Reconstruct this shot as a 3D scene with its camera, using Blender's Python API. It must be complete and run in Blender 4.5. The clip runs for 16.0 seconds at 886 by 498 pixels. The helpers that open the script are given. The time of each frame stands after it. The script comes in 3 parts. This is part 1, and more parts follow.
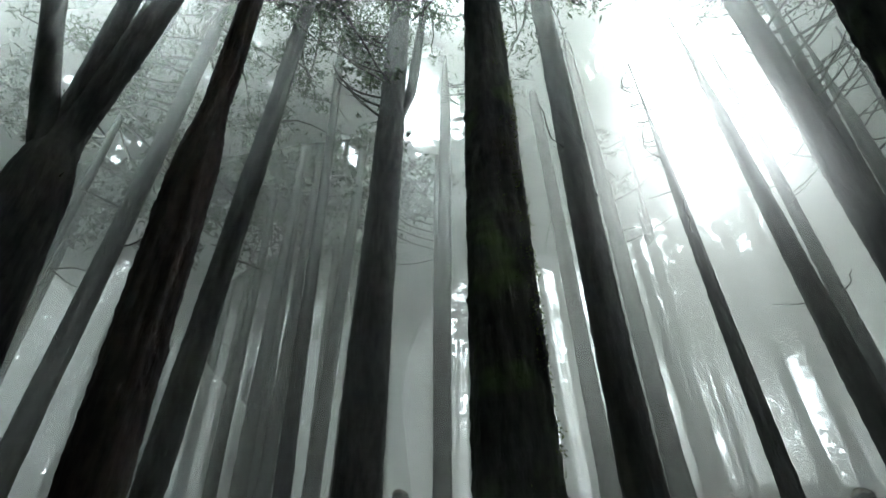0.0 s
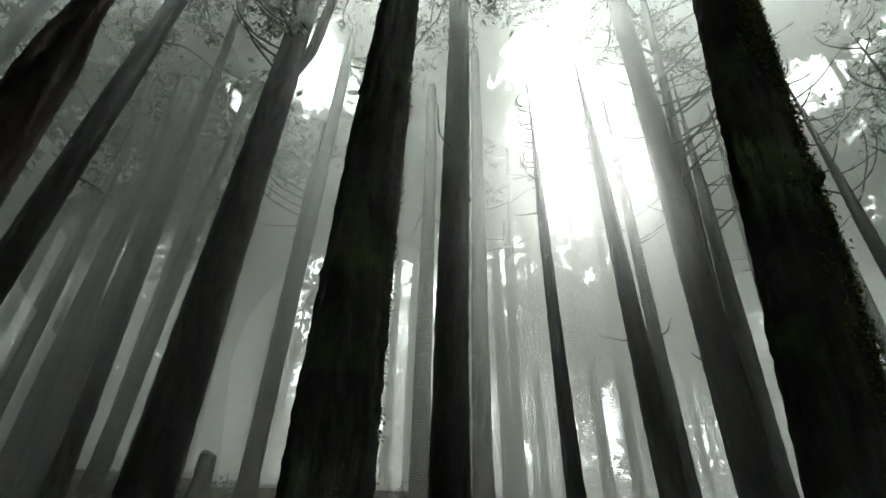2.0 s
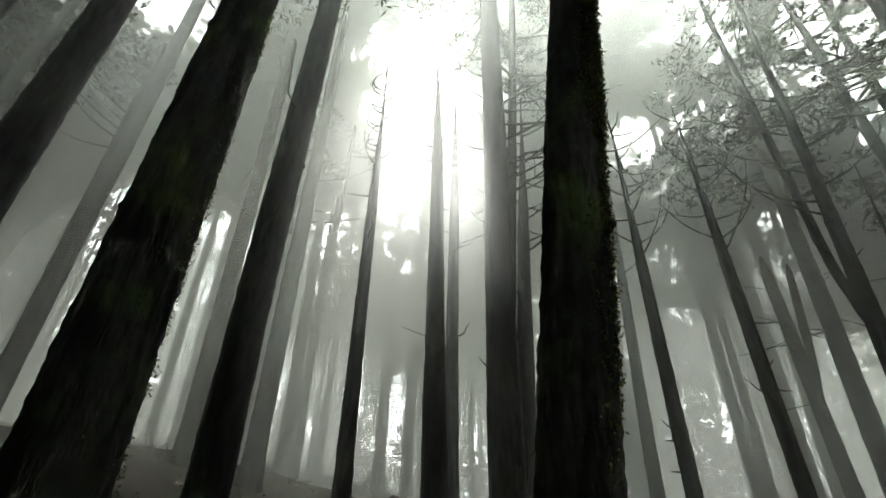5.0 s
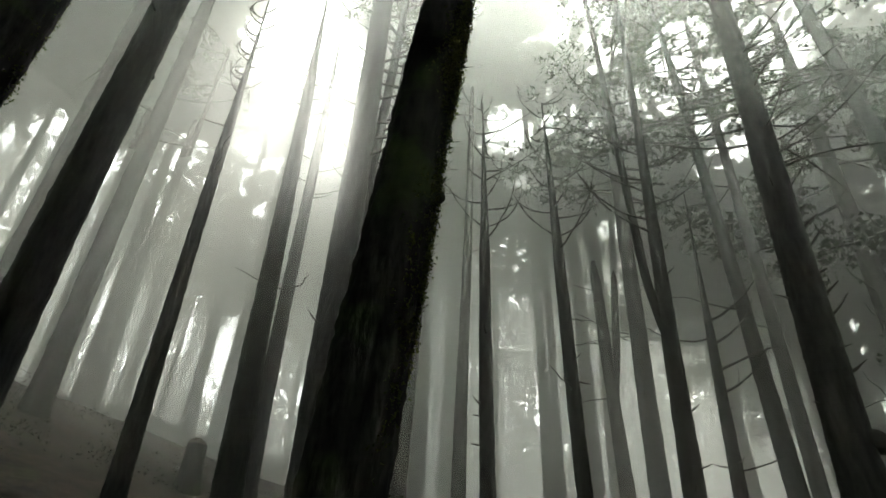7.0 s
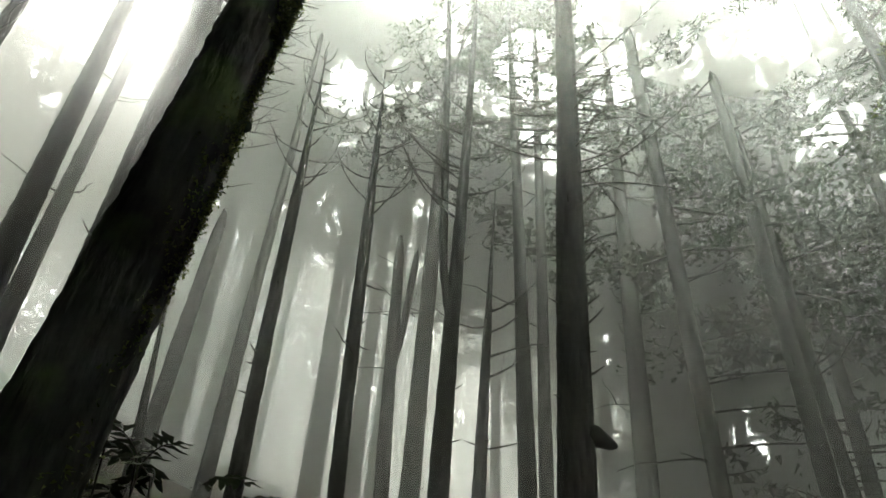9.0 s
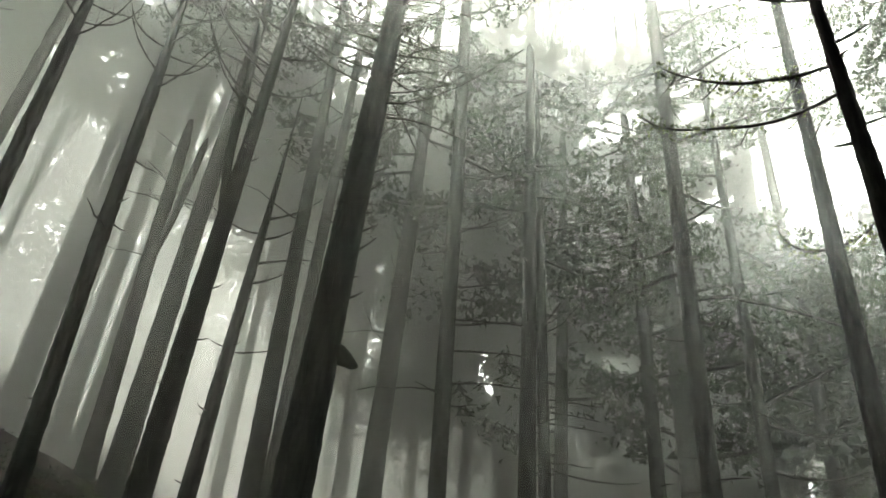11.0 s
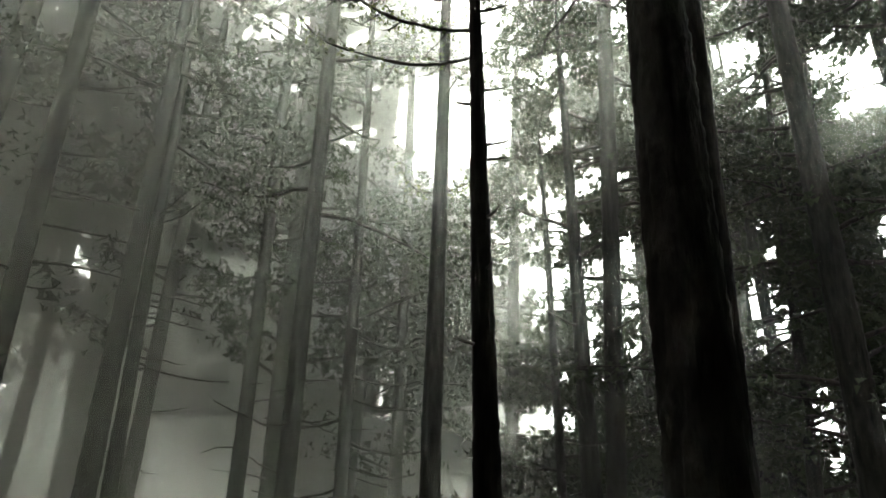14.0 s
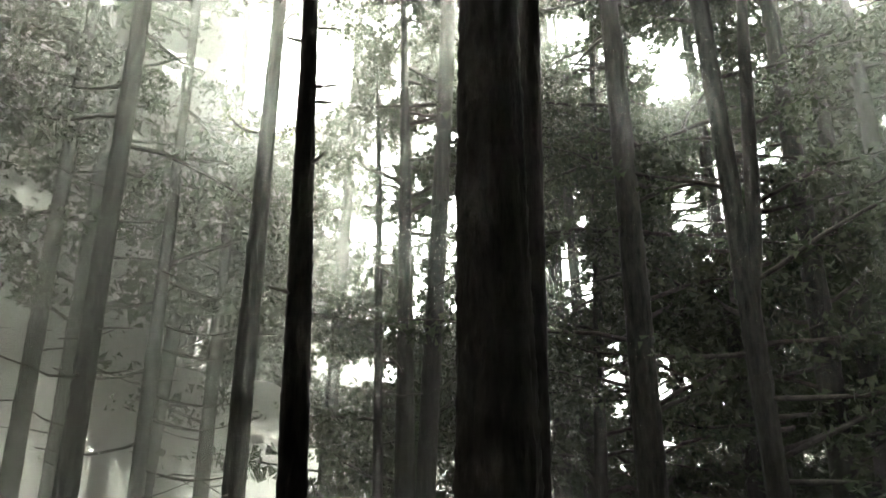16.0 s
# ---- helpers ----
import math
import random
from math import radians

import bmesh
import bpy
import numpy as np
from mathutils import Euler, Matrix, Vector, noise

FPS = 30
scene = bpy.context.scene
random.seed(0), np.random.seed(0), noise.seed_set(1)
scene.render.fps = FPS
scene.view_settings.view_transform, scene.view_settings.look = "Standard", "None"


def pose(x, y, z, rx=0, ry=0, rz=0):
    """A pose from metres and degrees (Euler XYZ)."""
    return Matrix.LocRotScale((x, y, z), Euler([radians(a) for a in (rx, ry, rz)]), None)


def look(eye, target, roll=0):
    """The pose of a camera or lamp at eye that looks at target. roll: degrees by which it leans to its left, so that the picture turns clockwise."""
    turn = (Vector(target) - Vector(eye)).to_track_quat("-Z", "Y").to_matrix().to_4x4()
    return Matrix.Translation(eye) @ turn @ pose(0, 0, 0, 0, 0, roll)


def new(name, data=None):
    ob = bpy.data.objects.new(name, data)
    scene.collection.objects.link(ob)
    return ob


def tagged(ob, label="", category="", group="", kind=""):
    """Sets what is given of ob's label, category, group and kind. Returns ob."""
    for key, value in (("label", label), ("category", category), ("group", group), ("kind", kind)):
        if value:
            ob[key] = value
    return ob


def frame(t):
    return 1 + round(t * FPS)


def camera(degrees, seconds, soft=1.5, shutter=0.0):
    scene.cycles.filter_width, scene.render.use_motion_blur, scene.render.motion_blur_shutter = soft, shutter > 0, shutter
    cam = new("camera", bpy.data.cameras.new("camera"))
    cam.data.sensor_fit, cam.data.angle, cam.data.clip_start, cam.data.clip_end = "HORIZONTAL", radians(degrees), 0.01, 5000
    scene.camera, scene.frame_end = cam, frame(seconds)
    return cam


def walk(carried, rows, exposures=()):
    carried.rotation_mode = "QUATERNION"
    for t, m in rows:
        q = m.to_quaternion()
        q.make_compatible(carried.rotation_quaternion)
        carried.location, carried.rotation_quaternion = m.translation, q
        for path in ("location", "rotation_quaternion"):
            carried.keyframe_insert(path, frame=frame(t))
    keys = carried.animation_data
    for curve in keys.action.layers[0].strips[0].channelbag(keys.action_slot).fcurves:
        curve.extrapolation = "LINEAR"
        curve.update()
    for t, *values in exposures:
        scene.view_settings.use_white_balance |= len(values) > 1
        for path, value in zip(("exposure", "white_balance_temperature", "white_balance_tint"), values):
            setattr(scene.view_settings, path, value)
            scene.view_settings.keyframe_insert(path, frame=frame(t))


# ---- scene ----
cam = camera(69.75, 16.0, soft=1.5)
PATH = [
    (0.0, 0.041, -0.037, 1.514, 131.41, 0.82, 0.69),
    (0.5, 0.038, -0.054, 1.492, 131.47, 0.22, -3.89),
    (1.0, 0.037, -0.048, 1.498, 131.03, -0.41, -7.68),
    (1.5, 0.049, -0.024, 1.510, 130.36, -0.65, -11.99),
    (2.0, 0.057, -0.021, 1.516, 130.01, -0.99, -16.82),
    (2.5, 0.068, -0.027, 1.515, 129.77, -1.10, -21.18),
    (3.0, 0.056, -0.038, 1.522, 129.44, -0.78, -25.30),
    (3.5, 0.063, -0.036, 1.534, 129.07, -0.73, -28.92),
    (6.0, 0.155, -0.113, 1.495, 127.59, -1.22, -44.00),
    (6.5, 0.210, -0.143, 1.501, 126.51, -1.59, -48.85),
    (7.0, 0.261, -0.172, 1.517, 125.59, -1.74, -53.20),
    (7.5, 0.309, -0.197, 1.527, 125.21, -2.07, -57.64),
    (8.0, 0.323, -0.224, 1.516, 124.41, -3.45, -62.37),
    (8.5, 0.337, -0.240, 1.515, 123.97, -3.22, -66.59),
    (8.7, 0.337, -0.244, 1.500, 123.76, -2.90, -69.58),
    (10.8, 0.294, -0.436, 1.434, 118.24, -4.33, -93.85),
    (11.0, 0.314, -0.444, 1.430, 117.74, -4.46, -96.25),
    (11.5, 0.365, -0.481, 1.421, 117.27, -4.88, -103.67),
    (12.0, 0.375, -0.511, 1.426, 116.87, -4.61, -110.52),
    (12.5, 0.391, -0.525, 1.431, 115.76, -3.94, -116.74),
    (13.0, 0.371, -0.573, 1.451, 113.23, -2.47, -122.04),
    (13.5, 0.382, -0.599, 1.448, 112.23, -2.36, -125.71),
    (14.0, 0.370, -0.632, 1.451, 111.21, -1.71, -129.71),
    (14.5, 0.369, -0.693, 1.456, 110.11, -1.18, -133.70),
    (15.0, 0.371, -0.722, 1.466, 109.19, -1.26, -138.16),
    (15.5, 0.373, -0.770, 1.464, 109.15, -1.49, -142.03),
    (16.0, 0.356, -0.791, 1.456, 107.33, -0.20, -144.68),
]
EXPOSURES = [
    (0.0, 1.42, 5650, 3), (1.0, 1.2, 5850, 4), (2.0, 1.06, 6100, 4), (4.0, 0.92, 6250, 5), (6.0, 0.95, 6350, 5), (7.0, 1.0, 6450, 5), (8.5, 1.53, 6450, 6),
    (11.0, 1.75, 6550, 6), (11.6, 1.7, 6550, 6), (12.5, 1.47, 6600, 6), (14.0, 1.6, 6650, 5), (16.0, 2.48, 6750, 7),
]
walk(cam, [(t, pose(*p)) for t, *p in PATH], EXPOSURES)

# ---- light ----
world = bpy.data.worlds.new("misty_sky")
scene.world = world
world.use_nodes = True
wn, wl = world.node_tree.nodes, world.node_tree.links
sky = wn.new("ShaderNodeTexSky")
sky.sky_type, sky.sun_disc = "NISHITA", False
sky.sun_elevation, sky.sun_rotation = radians(60), radians(46)
veil = wn.new("ShaderNodeMixRGB")
veil.inputs[0].default_value = 0.85
veil.inputs[2].default_value = (45.0, 46.8, 44.0, 1)
wl.new(sky.outputs[0], veil.inputs[1])
wl.new(veil.outputs[0], wn["Background"].inputs[0])
wn["Background"].inputs[1].default_value = 0.12
SUN_AZ, SUN_EL = -46, 60
sun = new("sun", bpy.data.lights.new("sun", "SUN"))
sun.data.energy, sun.data.angle, sun.data.color = 8.0, radians(20), (1.0, 0.96, 0.88)
sun.matrix_world = look((0, 0, 0), (math.sin(radians(SUN_AZ)), -math.cos(radians(SUN_AZ)), -math.tan(radians(SUN_EL))))

# ---- materials ----


def material(name):
    m = bpy.data.materials.new(name)
    m.use_nodes = True
    return m, m.node_tree.nodes, m.node_tree.links, m.node_tree.nodes["Principled BSDF"]


def mottled(name, dark, light, scale, rough, bump=0.4, stretch=(1, 1, 1), fine=6.0, extra=None, extra_at=(0.55, 0.7)):
    """Two scales of noise between two colours, an optional third colour in patches, and relief."""
    m, n, l, b = material(name)
    co = n.new("ShaderNodeTexCoord")
    mp = n.new("ShaderNodeMapping")
    mp.inputs["Scale"].default_value = stretch
    l.new(co.outputs["Object"], mp.inputs[0])
    big, small = n.new("ShaderNodeTexNoise"), n.new("ShaderNodeTexNoise")
    for t, s in ((big, scale), (small, scale * fine)):
        t.inputs["Scale"].default_value, t.inputs["Detail"].default_value = s, 8
        l.new(mp.outputs[0], t.inputs["Vector"])
    add = n.new("ShaderNodeMath")
    add.operation = "MULTIPLY_ADD"
    add.inputs[1].default_value = 0.5
    l.new(small.outputs["Fac"], add.inputs[0])
    half = n.new("ShaderNodeMath")
    half.operation = "MULTIPLY"
    half.inputs[1].default_value = 0.5
    l.new(big.outputs["Fac"], half.inputs[0])
    l.new(half.outputs[0], add.inputs[2])
    ramp = n.new("ShaderNodeValToRGB")
    ramp.color_ramp.elements[0].position, ramp.color_ramp.elements[0].color = 0.36, (*dark, 1)
    ramp.color_ramp.elements[1].position, ramp.color_ramp.elements[1].color = 0.64, (*light, 1)
    l.new(add.outputs[0], ramp.inputs[0])
    colour = ramp.outputs[0]
    if extra:
        patch = n.new("ShaderNodeTexNoise")
        patch.inputs["Scale"].default_value, patch.inputs["Detail"].default_value = scale * 0.6, 5
        l.new(co.outputs["Object"], patch.inputs["Vector"])
        rr = n.new("ShaderNodeMapRange")
        rr.inputs[1].default_value, rr.inputs[2].default_value = extra_at
        l.new(patch.outputs["Fac"], rr.inputs[0])
        mix = n.new("ShaderNodeMixRGB")
        mix.inputs[2].default_value = (*extra, 1)
        l.new(rr.outputs[0], mix.inputs[0])
        l.new(colour, mix.inputs[1])
        colour = mix.outputs[0]
    l.new(colour, b.inputs["Base Color"])
    b.inputs["Roughness"].default_value = rough
    b.inputs["Specular IOR Level"].default_value = 0.06
    bp = n.new("ShaderNodeBump")
    bp.inputs["Strength"].default_value, bp.inputs["Distance"].default_value = bump, 0.03
    l.new(add.outputs[0], bp.inputs["Height"])
    l.new(bp.outputs[0], b.inputs["Normal"])
    return m


def leafy(name, dark, light, through_light):
    """Leaves: colour varies from leaf to leaf, and some light passes through."""
    m, n, l, b = material(name)
    geo = n.new("ShaderNodeNewGeometry")
    ramp = n.new("ShaderNodeValToRGB")
    ramp.color_ramp.elements[0].color, ramp.color_ramp.elements[1].color = (*dark, 1), (*light, 1)
    l.new(geo.outputs["Random Per Island"], ramp.inputs[0])
    l.new(ramp.outputs[0], b.inputs["Base Color"])
    b.inputs["Roughness"].default_value = 0.8
    b.inputs["Specular IOR Level"].default_value = 0.08
    tr = n.new("ShaderNodeBsdfTranslucent")
    l.new(ramp.outputs[0], tr.inputs[0])
    mix = n.new("ShaderNodeMixShader")
    mix.inputs[0].default_value = through_light
    l.new(b.outputs[0], mix.inputs[1])
    l.new(tr.outputs[0], mix.inputs[2])
    l.new(mix.outputs[0], n["Material Output"].inputs[0])
    return m


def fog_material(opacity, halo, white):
    """Surface of one fog shell: most light passes straight on, some is bent a little (a halo round bright sky), the
    rest is scattered onward.
    """
    m, n, l, b = material("mist_shell")
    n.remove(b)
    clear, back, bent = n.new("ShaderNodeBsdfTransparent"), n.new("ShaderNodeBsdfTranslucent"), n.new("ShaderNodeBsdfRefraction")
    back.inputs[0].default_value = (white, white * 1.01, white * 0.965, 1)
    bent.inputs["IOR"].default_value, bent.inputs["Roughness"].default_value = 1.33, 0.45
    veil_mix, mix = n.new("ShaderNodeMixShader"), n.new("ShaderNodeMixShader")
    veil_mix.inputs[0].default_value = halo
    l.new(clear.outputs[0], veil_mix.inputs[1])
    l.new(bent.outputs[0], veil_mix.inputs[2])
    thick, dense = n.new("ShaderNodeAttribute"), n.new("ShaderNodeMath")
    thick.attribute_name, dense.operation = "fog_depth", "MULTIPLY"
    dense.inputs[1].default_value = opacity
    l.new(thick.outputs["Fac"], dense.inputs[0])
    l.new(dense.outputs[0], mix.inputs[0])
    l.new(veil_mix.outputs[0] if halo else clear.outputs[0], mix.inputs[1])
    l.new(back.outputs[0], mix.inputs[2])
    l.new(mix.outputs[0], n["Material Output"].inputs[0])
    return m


# bark colours tuned well below real bark so that near trunks render black
BARK = mottled("near_black_bark", (0.004, 0.0037, 0.0034), (0.021, 0.019, 0.0165), 3.0, 0.85, 0.9, (1, 1, 0.22))
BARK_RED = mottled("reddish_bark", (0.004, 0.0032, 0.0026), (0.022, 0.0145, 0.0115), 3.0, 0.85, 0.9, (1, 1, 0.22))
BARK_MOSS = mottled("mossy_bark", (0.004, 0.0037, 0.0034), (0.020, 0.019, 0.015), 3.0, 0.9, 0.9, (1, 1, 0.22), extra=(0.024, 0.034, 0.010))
TWIG = mottled("dead_twig", (0.009, 0.008, 0.007), (0.034, 0.030, 0.026), 9.0, 0.9, 0.3)
LEAF = leafy("conifer_needles", (0.014, 0.020, 0.010), (0.030, 0.040, 0.019), 0.10)
MOSS = leafy("moss_tufts", (0.016, 0.023, 0.006), (0.060, 0.070, 0.018), 0.3)
FAR_LEAF = leafy("far_foliage", (0.016, 0.021, 0.012), (0.030, 0.038, 0.020), 0.10)
SOIL = mottled("damp_leaf_litter", (0.008, 0.006, 0.005), (0.036, 0.026, 0.018), 1.6, 0.95, 0.8, extra=(0.025, 0.034, 0.012))
CUT = mottled("weathered_wood", (0.03, 0.027, 0.022), (0.10, 0.085, 0.065), 6.0, 0.9, 0.5)

# ---- ground: one hillside that climbs ahead and falls away behind ----


def lie(x, y):
    """Height of the ground."""
    up = -x * math.sin(radians(-8)) + y * math.cos(radians(-8))
    climb = 0.40 * up if up < 0 else 0.38 * up if up < 7 else 2.66 + 0.52 * (up - 7) if up < 14 else 6.3 + 0.335 * (up - 14) if up < 36 else 13.67 + 0.25 * (up - 36)
    if up < -30:
        climb = -12 + 0.2 * (up + 30)
    climb = min(climb, 24 + 0.02 * up)
    rough = noise.noise(Vector((x * 0.16, y * 0.16, 3.0))) * 0.35 + noise.noise(Vector((x * 0.7, y * 0.7, 9.0))) * 0.09
    return climb + rough * min(1.0, math.hypot(x, y) / 4.0)


def at(az, d):
    return -math.sin(radians(az)) * d, math.cos(radians(az)) * d


def mesh_object(name, verts, faces, mat, parent=None, smooth=False):
    me = bpy.data.meshes.new(name)
    me.from_pydata(verts, [], faces)
    if smooth:
        me.polygons.foreach_set("use_smooth", [True] * len(me.polygons))
    me.materials.append(mat)
    ob = new(name, me)
    ob.parent = parent
    return ob


def make_ground():
    rings = [0.0] + [0.5 * 1.135 ** k for k in range(62)]
    n = 120
    verts = [(0, 0, lie(0, 0))]
    faces = []
    for r in rings[1:]:
        for k in range(n):
            a = 2 * math.pi * k / n
            x, y = math.cos(a) * r, math.sin(a) * r
            verts.append((x, y, lie(x, y)))
    for k in range(n):
        faces.append((0, 1 + k, 1 + (k + 1) % n))
    for i in range(len(rings) - 2):
        o = 1 + i * n
        for k in range(n):
            faces.append((o + k, o + n + k, o + n + (k + 1) % n, o + (k + 1) % n))
    tagged(mesh_object("ground", verts, faces, SOIL, smooth=True), "dark damp hillside with leaf litter and moss", "ground", kind="structure")


make_ground()

# ---- openings in the canopy: azimuth, elevation and half widths in degrees ----
OPENINGS = [
    (-29.8, 52.9, 5.8, 4.6), (-37.7, 51.4, 3.2, 4.2), (2.9, 53.8, 3.6, 4.1), (-31.6, 23.4, 1.1, 3.9), (-31.7, 36.5, 0.9, 0.9),
    (-20.7, 25.2, 0.3, 3.3), (-24, 21.5, 0.5, 1.4), (-28.3, 25.6, 0.4, 2.8), (-58.2, 46, 1.5, 2.1), (-59.9, 44.6, 1.2, 1.8), (-60.6, 46.8, 0.9, 1.1), (-67.7, 46.7, 0.7, 1.2),
    (-81.8, 43.2, 0.8, 1.5), (-92.7, 45.5, 1.1, 1.4), (-72.3, 51.7, 0.5, 1), (-61.5, 21.3, 0.4, 2), (-84.4, 41.1, 0.3, 1.2),
    (-111.1, 46.2, 4.8, 2.3), (-127.6, 31.5, 3.4, 5.1), (-112.9, 37.5, 1.5, 0.8), (-127.8, 31.9, 4.5, 5), (-134.6, 30.8, 1.5, 2),
    (-143, 12.7, 0.6, 2.9), (-140.2, 21.6, 0.7, 3.9), (-137.7, 18.4, 1.1, 1.3), (-138.1, 14.5, 0.7, 0.8),
    (-142.8, 21.7, 0.5, 1.1), (-156.6, 15, 1.6, 1.5), (-157.6, 34, 1.9, 1.2), (-166.4, 29, 2, 2.2), (-172, 16.5, 0.6, 1.2),
    (-170.8, 21.9, 0.5, 0.6), (-160.1, 5.3, 0.7, 0.7), (-159.8, 2.7, 0.8, 0.9), (-163.3, 4.4, 0.5, 1.6), (178.4, 23.3, 0.4, 2.3),
    (178.4, 30.7, 1.1, 1),
]
# thinner places, where specks of sky show through
THIN = [
    (-33.3, 53.3, 12.3, 6), (2.4, 52.7, 5.6, 5.2), (36.5, 52.2, 5, 2.8), (27, 53.5, 2.9, 4.8), (37.1, 42.6, 3, 2.5),
    (45.4, 47, 2.8, 2.9), (11.5, 50.6, 2.7, 2.9), (-1.2, 32, 1.1, 6.8), (-10.4, 36.4, 1.5, 5.9), (-1.6, 36.1, 1.4, 2.8),
    (-10.9, 39.4, 1.6, 4.5), (-2.1, 27.4, 1, 1.8), (-10.2, 30.9, 0.7, 2.9), (-23.3, 37.5, 2.5, 4), (-32, 39.1, 3.2, 3),
    (-37.6, 21.4, 2.9, 2.2), (-10.6, 36.5, 3.4, 4.7), (-10.1, 24, 1, 1.6), (-23, 37.3, 3.5, 3.3), (-67.2, 46.3, 2.6, 2.5),
    (-59.6, 44.6, 3.8, 3.9), (-67.3, 46.7, 3.6, 3.6), (-82.3, 42.6, 4.4, 4.2), (-92.8, 46.6, 5.3, 4.6), (-72.6, 51.6, 3, 2.7),
    (-57.5, 35, 3.7, 2.5), (-81.7, 49.3, 4.2, 2.7), (-88.5, 23.3, 2.2, 1.7), (-101.6, 46.6, 5.6, 2.3), (-114.6, 37.3, 6.4, 5.1),
    (-121.9, 40.8, 6.2, 5.6), (-126.8, 42.9, 6.5, 3.3), (-87.5, 23.5, 1.6, 3), (-88.3, 44, 7.4, 4.1), (-107.4, 33.5, 1.5, 1.5),
    (-98.9, 15.6, 1.3, 2.9), (-113.9, 37.1, 5.2, 4), (-120.9, 32, 3.4, 5.7), (-137.7, 34.7, 4.7, 7),
    (-138.4, 21.6, 3.7, 6.9), (-139.6, 11.8, 4.4, 2.9), (-116.4, 2.8, 3.2, 3.5), (-123.3, 8.6, 2, 2.4), (-123.7, 3.5, 2.8, 4.1),
    (-155.7, 19.8, 2.2, 5.4), (-158.8, 33.1, 4.2, 3.7), (-165, 30.6, 4.5, 5.1), (-160.1, 4.4, 2.2, 4.3), (-146.3, 12.6, 1.4, 4.7),
    (-156.6, 16.9, 2.5, 6.7), (-172.2, 19.4, 3.9, 4.8), (-160.4, 3.1, 2.7, 5.4), (-163.4, 3, 2.2, 4.4), (-118.4, -0.2, 1.1, 2.8),
    (-137.6, 18.5, 3.6, 5.9), (-167.7, 18.3, 2.7, 2.7),
]


GRID = np.random.default_rng(9).random((97, 97))


def patchy(u, v):
    """Smooth random values from 0 to 1 over a plane, with a grain of one."""
    iu, iv = np.floor(u).astype(int), np.floor(v).astype(int)
    fu, fv = u - iu, v - iv
    fu, fv = fu * fu * (3 - 2 * fu), fv * fv * (3 - 2 * fv)
    a, b = GRID[iu % 97, iv % 97], GRID[(iu + 1) % 97, iv % 97]
    c, d = GRID[iu % 97, (iv + 1) % 97], GRID[(iu + 1) % 97, (iv + 1) % 97]
    return (a * (1 - fu) + b * fu) * (1 - fv) + (c * (1 - fu) + d * fu) * fv


def look_from(p):
    q = p - np.array((0.15, -0.25, 1.5))
    return np.degrees(np.arctan2(-q[:, 0], q[:, 1])), np.degrees(np.arctan2(q[:, 2], np.hypot(q[:, 0], q[:, 1])))


def open_sky(p, grow=1.0, rng=None):
    """Which points of an array lie in an opening of the canopy, as seen from the clearing."""
    az, el = look_from(p)
    wob = 0.32 + 0.70 * patchy(az / 1.7 + 11, el / 1.5) + 0.50 * patchy(az / 0.6, el / 0.55 + 31)
    if rng is not None:
        wob = wob + rng.normal(0, 0.25, len(p))
    inside = np.zeros(len(p), bool)
    for a, e, w, h in OPENINGS:
        inside |= ((az - a) / (w * grow)) ** 2 + ((el - e) / (h * grow)) ** 2 < wob * np.abs(wob)
    if rng is not None:
        across = az * np.cos(np.radians(el))
        holes = 0.55 * patchy(across / 0.52, el / 0.42) + 0.45 * patchy(across / 2.3 + 40, el / 2.0 + 17) + rng.normal(0, 0.025, len(p)) > np.where(az < -140, 0.555, np.where(az < -110, 0.585, 0.58))
        for a, e, w, h in THIN:
            inside |= holes & (((az - a) / w) ** 2 + ((el - e) / h) ** 2 < 1)
    return inside


# ---- building blocks ----


def tube(points, radii, sides, rough=0.0, seed=0.0, verts=None, faces=None):
    """A tapered limb along points, with uneven bark."""
    verts = [] if verts is None else verts
    faces = [] if faces is None else faces
    start = len(verts)
    pts = [Vector(p) for p in points]
    for i, (p, r) in enumerate(zip(pts, radii)):
        d = (pts[min(i + 1, len(pts) - 1)] - pts[max(i - 1, 0)]).normalized()
        u = d.orthogonal().normalized() if abs(d.z) < 0.9 else Vector((1, 0, 0)).cross(d).normalized()
        v = d.cross(u)
        for k in range(sides):
            a = 2 * math.pi * k / sides
            w = u * math.cos(a) + v * math.sin(a)
            rr = r
            if rough:
                q = w * 2.2 + Vector((seed, seed * 0.7, p.z * 0.5))
                rr *= 1 + rough * (noise.noise(q) + 0.6 * noise.noise(w * 7 + Vector((seed, 0, p.z * 2.1))) + 0.45 * noise.noise(w * 11 + Vector((0, seed, p.z * 9))))
                # flakes of bark and lumps of moss
                rr += 0.016 * max(0.0, noise.noise(w * r * 30 + Vector((seed, seed, p.z * 15)))) + 0.010 * noise.noise(w * r * 60 + Vector((seed, 3, p.z * 38)))
            verts.append(p + w * rr)
    for i in range(len(pts) - 1):
        o = start + i * sides
        for k in range(sides):
            j = (k + 1) % sides
            faces.append((o + k, o + j, o + sides + j, o + sides + k))
    faces.append(tuple(start + (len(pts) - 1) * sides + k for k in range(sides)))
    return verts, faces


